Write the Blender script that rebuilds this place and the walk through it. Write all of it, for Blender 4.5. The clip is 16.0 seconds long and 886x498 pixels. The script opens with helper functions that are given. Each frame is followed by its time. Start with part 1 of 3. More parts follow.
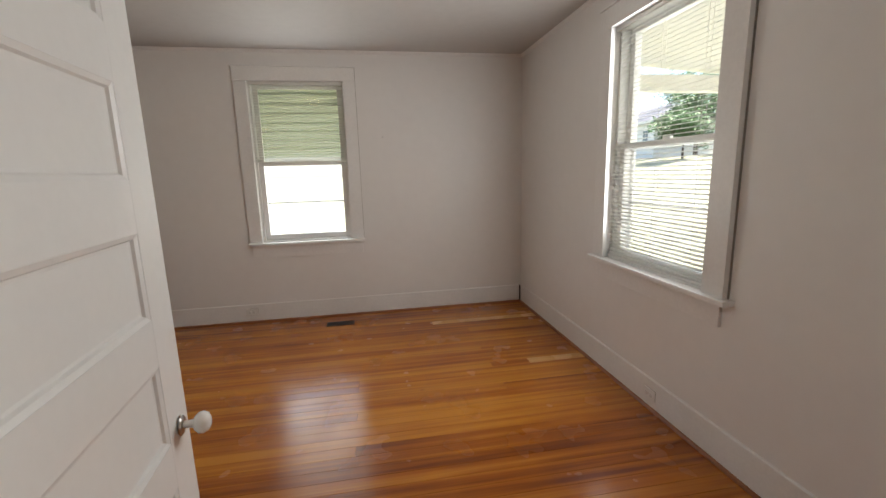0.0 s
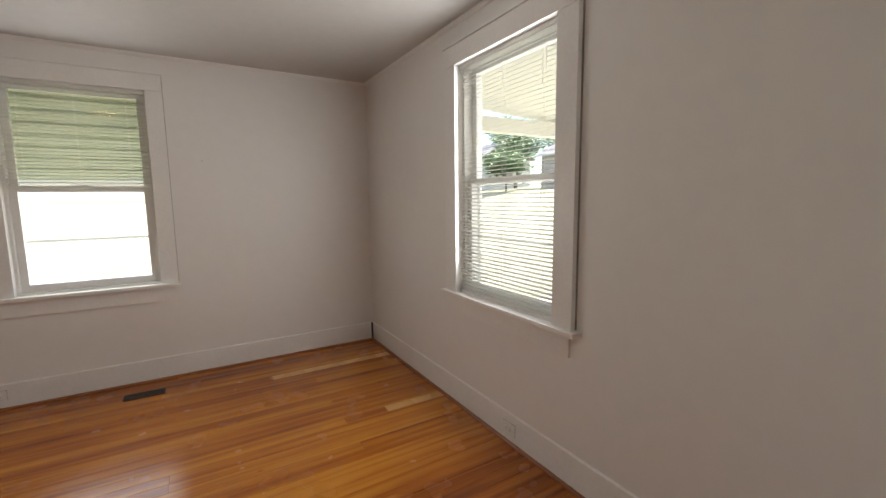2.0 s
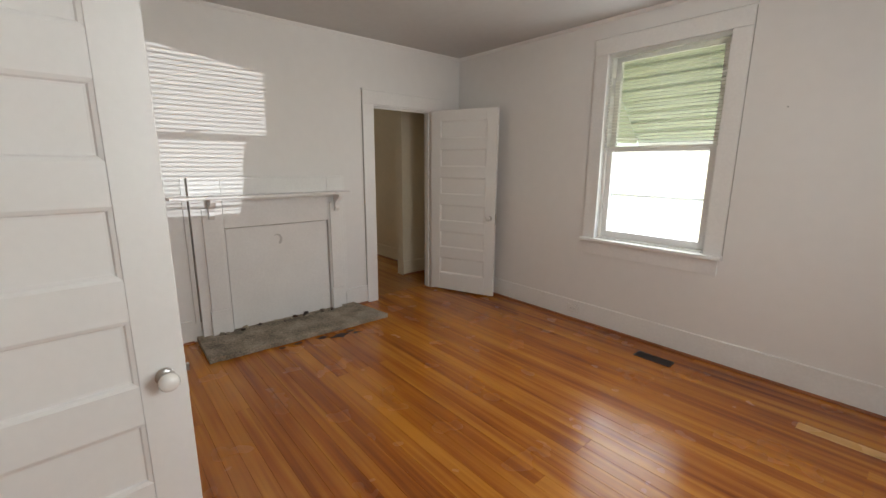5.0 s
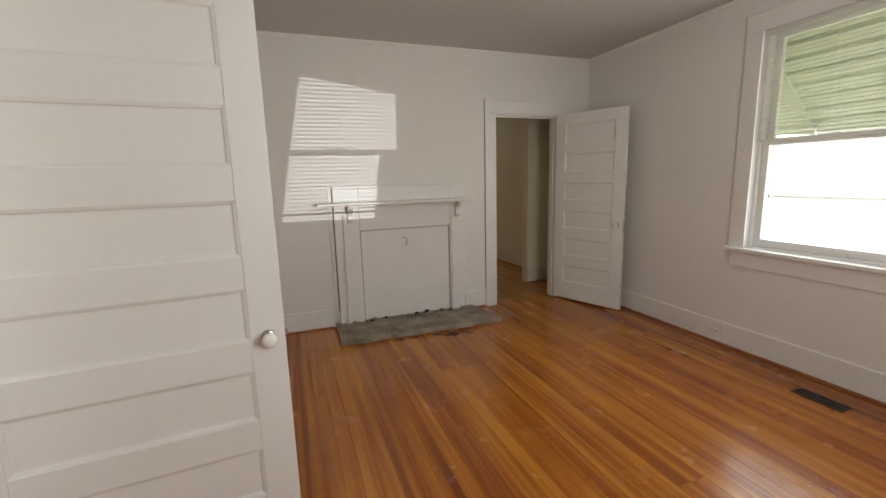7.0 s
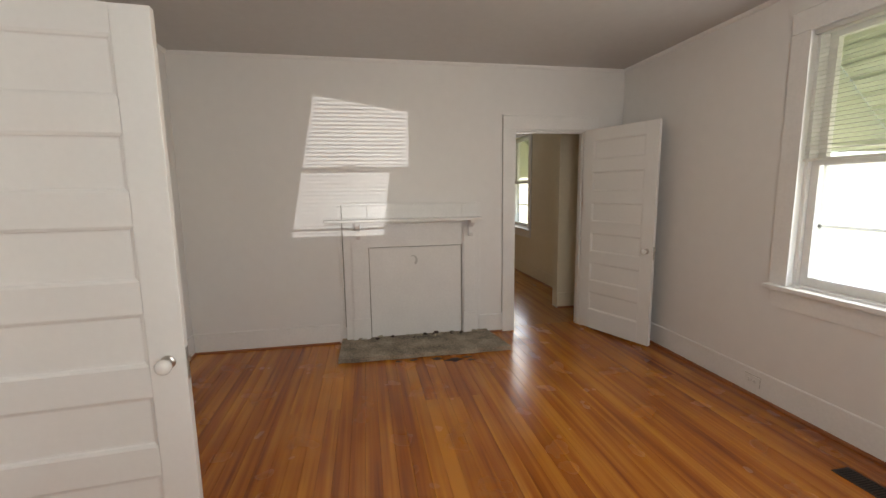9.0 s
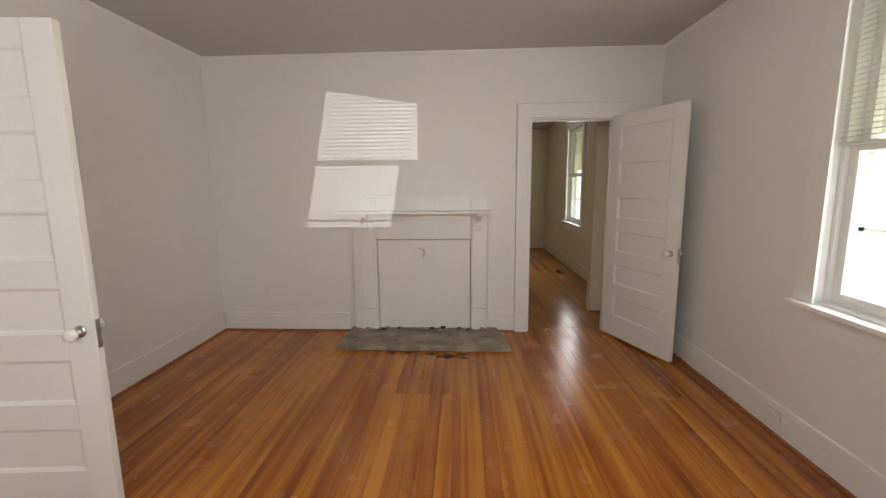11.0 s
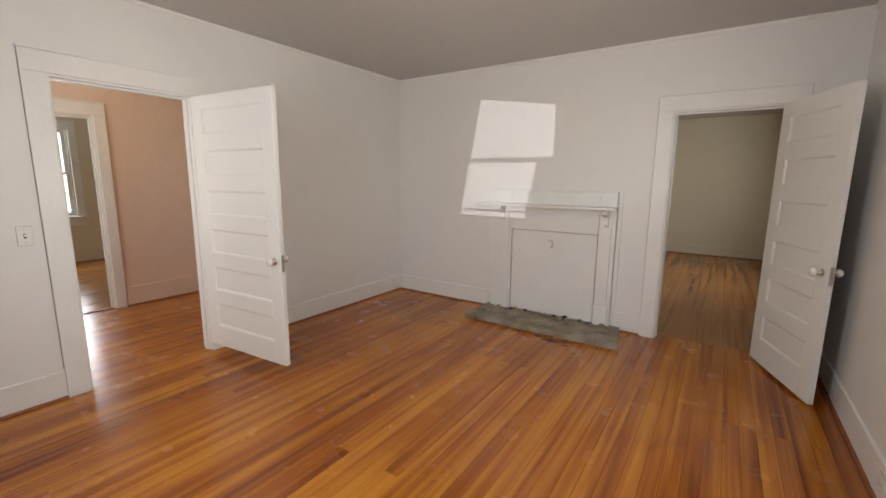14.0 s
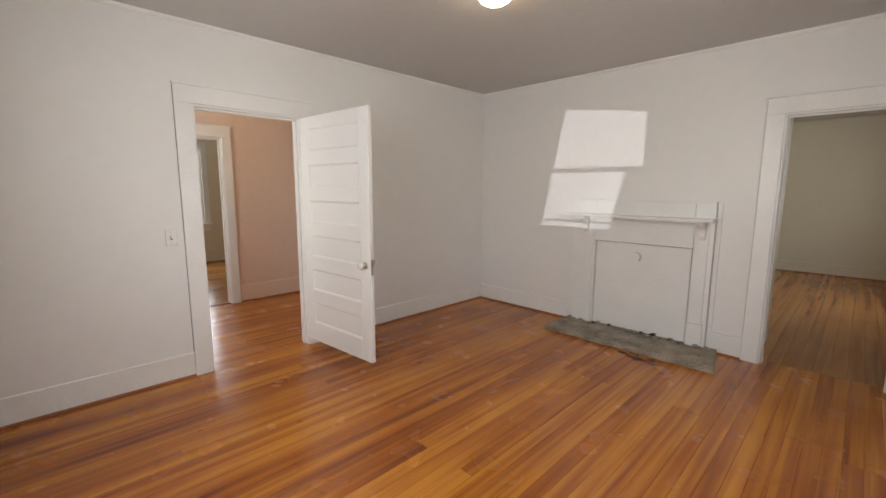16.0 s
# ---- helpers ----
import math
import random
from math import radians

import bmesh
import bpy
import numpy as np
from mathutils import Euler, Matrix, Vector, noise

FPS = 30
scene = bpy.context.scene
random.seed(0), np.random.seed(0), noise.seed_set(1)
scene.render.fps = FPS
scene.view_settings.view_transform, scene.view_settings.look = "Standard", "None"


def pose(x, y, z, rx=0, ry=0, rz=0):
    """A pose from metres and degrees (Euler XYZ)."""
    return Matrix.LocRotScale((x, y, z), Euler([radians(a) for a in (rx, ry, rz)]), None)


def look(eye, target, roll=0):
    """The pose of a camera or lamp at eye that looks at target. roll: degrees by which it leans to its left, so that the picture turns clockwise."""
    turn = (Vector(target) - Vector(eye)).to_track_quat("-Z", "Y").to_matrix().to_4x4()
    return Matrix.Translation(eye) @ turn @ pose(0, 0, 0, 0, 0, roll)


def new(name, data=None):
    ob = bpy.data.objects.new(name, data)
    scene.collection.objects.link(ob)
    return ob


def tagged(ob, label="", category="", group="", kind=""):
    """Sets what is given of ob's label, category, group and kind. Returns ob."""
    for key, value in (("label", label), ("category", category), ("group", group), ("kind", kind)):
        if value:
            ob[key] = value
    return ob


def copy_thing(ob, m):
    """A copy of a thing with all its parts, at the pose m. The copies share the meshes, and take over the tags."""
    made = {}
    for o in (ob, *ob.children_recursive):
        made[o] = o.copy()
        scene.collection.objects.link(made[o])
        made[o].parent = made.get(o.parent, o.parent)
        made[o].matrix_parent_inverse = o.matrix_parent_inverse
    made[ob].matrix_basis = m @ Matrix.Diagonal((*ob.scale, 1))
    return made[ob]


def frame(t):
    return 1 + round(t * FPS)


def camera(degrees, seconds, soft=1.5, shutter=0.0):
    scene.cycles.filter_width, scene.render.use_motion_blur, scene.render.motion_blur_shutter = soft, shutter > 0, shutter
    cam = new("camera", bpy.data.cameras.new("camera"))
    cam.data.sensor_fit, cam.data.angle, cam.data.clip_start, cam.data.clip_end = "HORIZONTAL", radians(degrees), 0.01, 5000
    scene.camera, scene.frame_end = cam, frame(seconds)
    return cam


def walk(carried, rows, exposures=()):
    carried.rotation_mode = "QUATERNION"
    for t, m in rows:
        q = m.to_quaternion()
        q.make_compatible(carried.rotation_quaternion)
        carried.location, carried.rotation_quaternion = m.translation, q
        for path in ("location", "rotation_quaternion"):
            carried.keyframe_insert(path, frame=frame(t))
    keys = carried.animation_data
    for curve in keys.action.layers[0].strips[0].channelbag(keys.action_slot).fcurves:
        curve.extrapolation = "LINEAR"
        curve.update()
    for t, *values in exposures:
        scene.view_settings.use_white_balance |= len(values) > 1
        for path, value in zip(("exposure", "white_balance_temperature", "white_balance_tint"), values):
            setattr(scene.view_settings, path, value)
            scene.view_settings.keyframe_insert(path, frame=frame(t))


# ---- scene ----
cam = camera(93.6, 16.0)
PATH = [
    (0, (0.896, 1.152, 1.459), (1.225, 3.091, 1.1), -1.6),
    (0.5, (0.831, 1.135, 1.518), (1.479, 3.003, 1.212), -0.6),
    (1, (0.782, 1.199, 1.557), (1.588, 3.008, 1.279), 1.3),
    (1.5, (0.882, 1.282, 1.483), (1.781, 3.051, 1.233), 0.3),
    (2, (0.956, 1.408, 1.489), (1.973, 3.114, 1.248), -0.7),
    (2.5, (0.98, 1.594, 1.473), (1.945, 3.321, 1.179), -1.6),
    (3, (1.176, 1.75, 1.457), (1.731, 3.643, 1.127), -1.4),
    (3.5, (1.328, 1.833, 1.447), (1.444, 3.794, 1.073), -1.2),
    (4, (1.46, 1.962, 1.431), (1.052, 3.901, 1.155), -0.8),
    (4.5, (1.601, 2.078, 1.48), (0.524, 3.722, 1.112), -0.7),
    (5, (1.741, 2.081, 1.462), (0.248, 3.351, 1.061), 0.4),
    (5.2, (1.84, 2.12, 1.454), (0.24, 3.253, 1.059), -0.6),
    (7.3, (1.952, 2.339, 1.407), (0.093, 3.003, 1.082), -1.4),
    (7.5, (1.935, 2.384, 1.446), (0.081, 3.084, 1.18), -1.3),
    (8, (1.857, 2.492, 1.459), (0.004, 3.222, 1.278), -0.4),
    (8.5, (1.885, 2.676, 1.439), (-0.014, 3.269, 1.227), -0.9),
    (9, (1.964, 2.894, 1.453), (0.015, 3.251, 1.176), -0.8),
    (9.5, (1.945, 3.045, 1.437), (-0.022, 3.218, 1.118), -1.7),
    (12, (1.96, 4.195, 1.432), (0.042, 3.726, 1.111), 1.1),
    (12.5, (2.027, 4.352, 1.432), (0.212, 3.601, 1.057), -0.5),
    (13, (2.079, 4.481, 1.446), (0.267, 3.71, 1.096), -0.3),
    (13.5, (2.103, 4.668, 1.447), (0.382, 3.705, 1.114), 0.4),
    (14, (2.143, 4.794, 1.455), (0.507, 3.692, 1.121), 0.5),
    (14.5, (2.219, 4.823, 1.442), (0.738, 3.512, 1.145), 0.1),
    (15, (2.225, 4.876, 1.441), (0.942, 3.367, 1.166), 0.1),
    (15.5, (2.23, 4.883, 1.451), (0.996, 3.335, 1.167), -0.0),
    (16, (2.213, 4.854, 1.449), (0.817, 3.45, 1.165), 0.2),
]
walk(cam, [(t, look(eye, target, roll)) for t, eye, target, roll in PATH],
     [(0, 1.68, 6650, 10), (2.5, 1.62, 6800, 11), (3.5, 1.58, 7050, 14), (4.0, 1.63, 7500, 15), (4.5, 1.98, 6500, 8), (7.5, 1.83, 6850, 9), (9, 1.88, 6900, 10), (12.5, 2.13, 6800, 10), (16, 2.19, 6550, 10)])

# ---- world, sun, exposure ----
W, E, S, N, H = -2.04, 2.525, 1.30, 5.525, 2.64   # inner faces of the room
GROUND = -0.6
NW_ROOM = 5.58
world = bpy.data.worlds.new("sky")
scene.world = world
world.use_nodes = True
wn = world.node_tree.nodes
sky = wn.new("ShaderNodeTexSky")
sky.sky_type, sky.sun_disc = "NISHITA", False
SUN_EL, SUN_AZ = 58.0, 98.0     # azimuth clockwise from +y
sky.sun_elevation, sky.sun_rotation = radians(SUN_EL), radians(SUN_AZ)
world.node_tree.links.new(sky.outputs[0], wn["Background"].inputs[0])
wn["Background"].inputs[1].default_value = 0.15

sun = new("sun", bpy.data.lights.new("sun", "SUN"))
sun.data.energy, sun.data.angle, sun.data.color = 4.5, radians(0.5), (1.0, 0.95, 0.88)
az, el = radians(SUN_AZ), radians(SUN_EL)
sun_way = Vector((math.sin(az) * math.cos(el), math.cos(az) * math.cos(el), math.sin(el)))
sun.matrix_world = look(sun_way * 60, (0, 0, 0))

# spot standing in for sun off an assumed car's glass, thrown through the blinds onto the fireplace wall
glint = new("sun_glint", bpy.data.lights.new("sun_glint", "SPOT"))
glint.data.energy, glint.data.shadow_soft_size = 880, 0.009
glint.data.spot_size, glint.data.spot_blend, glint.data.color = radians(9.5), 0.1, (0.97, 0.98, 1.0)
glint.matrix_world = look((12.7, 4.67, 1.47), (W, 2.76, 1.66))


# daylight at the windows, standing in for the open sky beyond the panes
def window_light(name, eye, target, wide, high, watts, color=(0.96, 0.98, 1.0)):
    lamp = new(name, bpy.data.lights.new(name, "AREA"))
    lamp.data.shape, lamp.data.size, lamp.data.size_y = "RECTANGLE", wide, high
    lamp.data.energy, lamp.data.color = watts, color
    lamp.matrix_world = look(eye, target)


window_light("daylight_north", (0.25, N - 0.004, 1.58), (0.25, N - 2, 1.58), 0.84, 1.48, 2.7)
window_light("daylight_east", (E - 0.004, 3.36, 1.68), (E - 2, 3.36, 1.68), 0.86, 1.30, 6.6)
window_light("daylight_west_room", (-5.1, NW_ROOM - 0.004, 1.58), (-5.1, 3, 1.58), 0.84, 1.48, 5.5)
window_light("daylight_back_room", (0.14, -4.19, 1.5), (0.14, -2, 1.5), 0.66, 1.38, 6.0)
# fill lamp at the added hall window, out of view
window_light("hall_fill", (E - 0.004, 0.25, 1.55), (E - 2, 0.25, 1.55), 0.96, 1.26, 4.0)

# extra fill lamps outside the glass, brightening slats and reveals and hazing the view
window_light("porch_fill", (E + 0.19, 3.36, 1.6), (E - 2, 3.36, 1.6), 0.86, 1.48, 1.5)
window_light("side_yard_fill", (0.25, N + 0.19, 1.22), (0.25, N - 2, 1.22), 0.84, 0.78, 1.0, (0.85, 0.93, 1.0))

# ---- materials ----
def material(name, color, rough=0.5, metal=0.0, vary=0.08, scale=3.0, bump=0.0, bump_scale=60.0, coat=0.0, stain=None):
    m = bpy.data.materials.new(name)
    m.use_nodes = True
    nt = m.node_tree
    n, l = nt.nodes, nt.links
    p = n["Principled BSDF"]
    p.inputs["Roughness"].default_value, p.inputs["Metallic"].default_value = rough, metal
    p.inputs["Coat Weight"].default_value = coat
    geo = n.new("ShaderNodeNewGeometry")
    big, fine = n.new("ShaderNodeTexNoise"), n.new("ShaderNodeTexNoise")
    big.inputs["Scale"].default_value, big.inputs["Detail"].default_value = scale, 5
    fine.inputs["Scale"].default_value, fine.inputs["Detail"].default_value = scale * 14, 3
    l.new(geo.outputs["Position"], big.inputs["Vector"]), l.new(geo.outputs["Position"], fine.inputs["Vector"])
    add = n.new("ShaderNodeMath")
    add.operation = "ADD"
    l.new(big.outputs[0], add.inputs[0]), l.new(fine.outputs[0], add.inputs[1])
    ramp = n.new("ShaderNodeMapRange")
    ramp.inputs[1].default_value, ramp.inputs[2].default_value = 0.7, 1.3
    l.new(add.outputs[0], ramp.inputs[0])
    mix = n.new("ShaderNodeMix")
    mix.data_type = "RGBA"
    mix.inputs[6].default_value = (*[c * (1 - vary) for c in (stain or color)], 1)
    mix.inputs[7].default_value = (*[min(1, c * (1 + vary * 0.5)) for c in color], 1)
    l.new(ramp.outputs[0], mix.inputs[0])
    l.new(mix.outputs[2], p.inputs["Base Color"])
    if bump:
        b, bn = n.new("ShaderNodeBump"), n.new("ShaderNodeTexNoise")
        bn.inputs["Scale"].default_value, bn.inputs["Detail"].default_value = bump_scale, 4
        l.new(geo.outputs["Position"], bn.inputs["Vector"])
        b.inputs["Strength"].default_value, b.inputs["Distance"].default_value = bump, 0.01
        l.new(bn.outputs[0], b.inputs["Height"]), l.new(b.outputs[0], p.inputs["Normal"])
    return m


def wood(name, dark, mid, light, rough=0.22, along=0):
    """Varnished pine along x (0) or y (1): each board has its own tone, broad figure and fine grain."""
    m = bpy.data.materials.new(name)
    m.use_nodes = True
    nt = m.node_tree
    n, l = nt.nodes, nt.links
    p = n["Principled BSDF"]
    p.inputs["Specular IOR Level"].default_value = 0.45
    geo, info = n.new("ShaderNodeNewGeometry"), n.new("ShaderNodeObjectInfo")
    shift = n.new("ShaderNodeVectorMath")
    shift.operation = "MULTIPLY_ADD"
    l.new(info.outputs["Random"], shift.inputs[0])
    shift.inputs[1].default_value = (37, 53, 19)
    l.new(geo.outputs["Position"], shift.inputs[2])

    def noise(stretch, detail, distortion, source):
        sc, tex = n.new("ShaderNodeVectorMath"), n.new("ShaderNodeTexNoise")
        sc.operation = "MULTIPLY"
        sc.inputs[1].default_value = stretch if along == 0 else (stretch[1], stretch[0], stretch[2])
        l.new(source, sc.inputs[0]), l.new(sc.outputs[0], tex.inputs["Vector"])
        tex.inputs["Scale"].default_value, tex.inputs["Detail"].default_value, tex.inputs["Distortion"].default_value = 1.0, detail, distortion
        return tex.outputs[0]

    def madd(value, factor, offset):
        t = n.new("ShaderNodeMath")
        t.operation = "MULTIPLY_ADD"
        l.new(value, t.inputs[0])
        t.inputs[1].default_value = factor
        if isinstance(offset, float):
            t.inputs[2].default_value = offset
        else:
            l.new(offset, t.inputs[2])
        return t.outputs[0]

    tone = madd(info.outputs["Random"], 0.30, -0.62)
    tone = madd(noise((0.55, 17, 5), 2, 0.3, shift.outputs[0]), 1.30, tone)      # broad figure
    tone = madd(noise((2.2, 95, 9), 4, 0.5, shift.outputs[0]), 0.30, tone)       # fine grain
    tone = madd(noise((1.2, 1.2, 1.2), 3, 0.0, geo.outputs["Position"]), 0.50, tone)  # worn and faded areas
    # small dark pits drawn out along the board
    ks, kv, kr, less = n.new("ShaderNodeVectorMath"), n.new("ShaderNodeTexVoronoi"), n.new("ShaderNodeMapRange"), n.new("ShaderNodeMath")
    ks.operation, less.operation = "MULTIPLY", "SUBTRACT"
    ks.inputs[1].default_value = (1.8, 4.5, 0) if along == 0 else (4.5, 1.8, 0)
    l.new(shift.outputs[0], ks.inputs[0]), l.new(ks.outputs[0], kv.inputs["Vector"])
    kv.inputs["Scale"].default_value = 1.0
    for i, v in enumerate((0.015, 0.042, 0.35, 0.0)):
        kr.inputs[i + 1].default_value = v
    l.new(kv.outputs["Distance"], kr.inputs[0])
    l.new(tone, less.inputs[0]), l.new(kr.outputs[0], less.inputs[1])
    tone = less.outputs[0]
    ramp = n.new("ShaderNodeValToRGB")
    ramp.color_ramp.elements[0].position, ramp.color_ramp.elements[0].color = 0.16, (*dark, 1)
    ramp.color_ramp.elements[1].position, ramp.color_ramp.elements[1].color = 0.84, (*light, 1)
    e = ramp.color_ramp.elements.new(0.46)
    e.color = (*mid, 1)
    l.new(tone, ramp.inputs[0]), l.new(ramp.outputs[0], p.inputs["Base Color"])
    rr = n.new("ShaderNodeMapRange")
    for i, v in enumerate((0.3, 0.7, rough * 0.75, rough * 1.35)):
        rr.inputs[i + 1].default_value = v
    l.new(noise((4, 4, 4), 2, 0.0, geo.outputs["Position"]), rr.inputs[0]), l.new(rr.outputs[0], p.inputs["Roughness"])
    return m


def translucent(m, share):
    """Thin plastic that lets part of the daylight through."""
    n, l = m.node_tree.nodes, m.node_tree.links
    mix, tr, p = n.new("ShaderNodeMixShader"), n.new("ShaderNodeBsdfTranslucent"), n["Principled BSDF"]
    mix.inputs[0].default_value = share
    tr.inputs[0].default_value = (0.86, 0.86, 0.82, 1)
    l.new(p.outputs[0], mix.inputs[1]), l.new(tr.outputs[0], mix.inputs[2])
    l.new(mix.outputs[0], n["Material Output"].inputs[0])
    return m


def glass_material():
    m = bpy.data.materials.new("window_glass")
    m.use_nodes = True
    n, l = m.node_tree.nodes, m.node_tree.links
    clear, gloss, mix, fres = n.new("ShaderNodeBsdfTransparent"), n.new("ShaderNodeBsdfGlossy"), n.new("ShaderNodeMixShader"), n.new("ShaderNodeFresnel")
    clear.inputs[0].default_value = (0.97, 0.98, 0.97, 1)
    gloss.inputs["Roughness"].default_value = 0.02
    fres.inputs[0].default_value = 1.45
    l.new(fres.outputs[0], mix.inputs[0]), l.new(clear.outputs[0], mix.inputs[1]), l.new(gloss.outputs[0], mix.inputs[2])
    l.new(mix.outputs[0], n["Material Output"].inputs[0])
    return m


WALL = material("wall_paint", (0.80, 0.785, 0.765), 0.42, vary=0.022, scale=0.8, bump=0.04, bump_scale=10)
TRIM = material("trim_paint", (0.82, 0.81, 0.79), 0.32, vary=0.05, scale=4, bump=0.05, bump_scale=45)
DOORP = material("door_paint", (0.82, 0.815, 0.79), 0.33, vary=0.02, scale=3, bump=0.03, bump_scale=25)
# even grey, clearly darker than the wall colour
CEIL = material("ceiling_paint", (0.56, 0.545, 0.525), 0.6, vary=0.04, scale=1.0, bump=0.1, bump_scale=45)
# the peach puts the warm bulb light of the hall into the wall colour
PEACH = material("hall_warm_tint", (0.76, 0.60, 0.50), 0.5, vary=0.04, scale=1.4, bump=0.1, bump_scale=28)
CREAM = material("cream_paint", (0.75, 0.68, 0.53), 0.5, vary=0.04, scale=1.4, bump=0.1, bump_scale=28)
PINE = wood("heart_pine", (0.17, 0.039, 0.005), (0.36, 0.105, 0.010), (0.55, 0.215, 0.024))
BROWN = wood("brown_pine", (0.20, 0.060, 0.012), (0.34, 0.125, 0.024), (0.46, 0.20, 0.045), 0.2)
PALE = wood("pale_pine", (0.50, 0.24, 0.07), (0.66, 0.36, 0.115), (0.75, 0.45, 0.17), 0.25)
SHOE = material("shoe_wood", (0.30, 0.10, 0.03), 0.35, vary=0.3, scale=6)
SUB = material("subfloor", (0.05, 0.022, 0.01), 0.8, vary=0.3)
SEAM = material("grey_seam", (0.34, 0.31, 0.27), 0.9, vary=0.4, scale=12)
GAP = material("dark_gap", (0.03, 0.026, 0.022), 0.9, vary=0.3)
CONCRETE = material("hearth_concrete", (0.40, 0.34, 0.26), 0.85, vary=0.4, scale=6, bump=0.7, bump_scale=40, stain=(0.20, 0.17, 0.13))
RUBBLE = material("broken_plaster", (0.50, 0.45, 0.35), 0.9, vary=0.5, scale=20, bump=0.6, stain=(0.12, 0.09, 0.06))
CHAR = material("charred_wood", (0.035, 0.018, 0.010), 0.6, vary=0.5, scale=25, bump=0.4)
PORCELAIN = material("porcelain", (0.84, 0.83, 0.79), 0.12, vary=0.03, coat=0.5)
CHROME = material("worn_nickel", (0.55, 0.53, 0.50), 0.28, 1.0, vary=0.15, scale=30)
PLASTIC = material("white_plastic", (0.80, 0.79, 0.76), 0.35, vary=0.03, scale=10)
SLAT = translucent(material("blind_slat", (0.82, 0.81, 0.78), 0.42, vary=0.04, scale=8), 0.3)
IRON = material("vent_iron", (0.05, 0.035, 0.028), 0.45, 0.4, vary=0.3, scale=20)
GLASS = glass_material()
GRASS = material("dry_grass", (0.42, 0.40, 0.27), 0.95, vary=0.35, scale=0.6, bump=0.5, bump_scale=12, stain=(0.36, 0.36, 0.22))
CONC_OUT = material("driveway_concrete", (0.52, 0.50, 0.46), 0.9, vary=0.15, scale=0.8)
LEAF = material("foliage", (0.10, 0.21, 0.05), 0.6, vary=0.5, scale=1.2, stain=(0.045, 0.11, 0.03))
BARK = material("bark", (0.10, 0.075, 0.055), 0.9, vary=0.4, scale=8, bump=0.8, bump_scale=25)
SIDING = material("clapboard_white", (0.70, 0.70, 0.68), 0.6, vary=0.08, scale=2)
SIDING2 = material("grey_clapboard", (0.42, 0.37, 0.35), 0.8, vary=0.3, scale=6)
ROOFM = material("roof_shingle", (0.26, 0.25, 0.26), 0.9, vary=0.3, scale=5)
PORCHC = material("porch_white", (0.78, 0.77, 0.74), 0.5, vary=0.06, scale=2)
# green tint stands for lawn light reflected onto the white metal
AWNING = material("awning_metal", (0.60, 0.63, 0.50), 0.45, vary=0.06, scale=3)
PANE_DARK = material("far_pane", (0.10, 0.13, 0.16), 0.1, vary=0.2, scale=2)
LAMPG = bpy.data.materials.new("lamp_glass")
LAMPG.use_nodes = True
LAMPG.node_tree.nodes["Principled BSDF"].inputs["Base Color"].default_value = (0.9, 0.86, 0.78, 1)
LAMPG.node_tree.nodes["Principled BSDF"].inputs["Emission Color"].default_value = (1.0, 0.72, 0.42, 1)
LAMPG.node_tree.nodes["Principled BSDF"].inputs["Emission Strength"].default_value = 6.0

# ---- mesh helpers ----
def add_box(bm, lo, hi, bevel=0.0):
    lo, hi = [min(a, b) for a, b in zip(lo, hi)], [max(a, b) for a, b in zip(lo, hi)]
    vs = [bm.verts.new((x, y, z)) for x in (lo[0], hi[0]) for y in (lo[1], hi[1]) for z in (lo[2], hi[2])]
    fs = [bm.faces.new([vs[i] for i in q]) for q in ((0, 1, 3, 2), (4, 6, 7, 5), (0, 4, 5, 1), (2, 3, 7, 6), (0, 2, 6, 4), (1, 5, 7, 3))]
    if bevel:
        edges = list({e for f in fs for e in f.edges})
        bmesh.ops.bevel(bm, geom=edges, offset=bevel, segments=2, affect="EDGES", profile=0.6)


def boxes(*items, bevel=0.0):
    bm = bmesh.new()
    for lo, hi in items:
        add_box(bm, lo, hi, bevel)
    return bm


def lathe(profile, seg=28, axis="z"):
    """A turned shape from (radius, height) pairs, closed at the ends where the radius is 0."""
    bm = bmesh.new()
    rings = []
    for r, h in profile:
        ring = []
        for i in range(seg):
            a = 2 * math.pi * i / seg
            c = (r * math.cos(a), r * math.sin(a), h)
            ring.append(bm.verts.new(c if axis == "z" else (c[2], c[0], c[1]) if axis == "x" else (c[1], c[2], c[0])))
        rings.append(ring)
    for a, b in zip(rings, rings[1:]):
        for i in range(seg):
            bm.faces.new((a[i], a[(i + 1) % seg], b[(i + 1) % seg], b[i]))
    bmesh.ops.remove_doubles(bm, verts=bm.verts, dist=1e-5)
    bmesh.ops.recalc_face_normals(bm, faces=bm.faces)
    for f in bm.faces:
        f.smooth = True
    return bm


def prism(outline, depth, axis):
    """An outline in two axes pushed along the third by depth=(from, to)."""
    bm = bmesh.new()
    def at(p, d):
        return {"x": (d, p[0], p[1]), "y": (p[0], d, p[1]), "z": (p[0], p[1], d)}[axis]
    a, b = [[bm.verts.new(at(p, d)) for p in outline] for d in depth]
    bm.faces.new(a), bm.faces.new(b[::-1])
    for i in range(len(a)):
        j = (i + 1) % len(a)
        bm.faces.new((a[j], a[i], b[i], b[j]))
    bmesh.ops.recalc_face_normals(bm, faces=bm.faces)
    return bm


def mesh_of(name, bm, mat):
    me = bpy.data.meshes.new(name)
    bm.normal_update()
    bm.to_mesh(me)
    bm.free()
    me.materials.append(mat)
    return me


def part(name, bm, mat, parent=None, label=""):
    ob = new(name, mesh_of(name, bm, mat))
    if parent:
        ob.parent = parent
    return tagged(ob, label=label)


def empty(name, m=None, label="", category="", group="", kind=""):
    ob = new(name)
    if m is not None:
        ob.matrix_world = m
    return tagged(ob, label, category, group, kind)


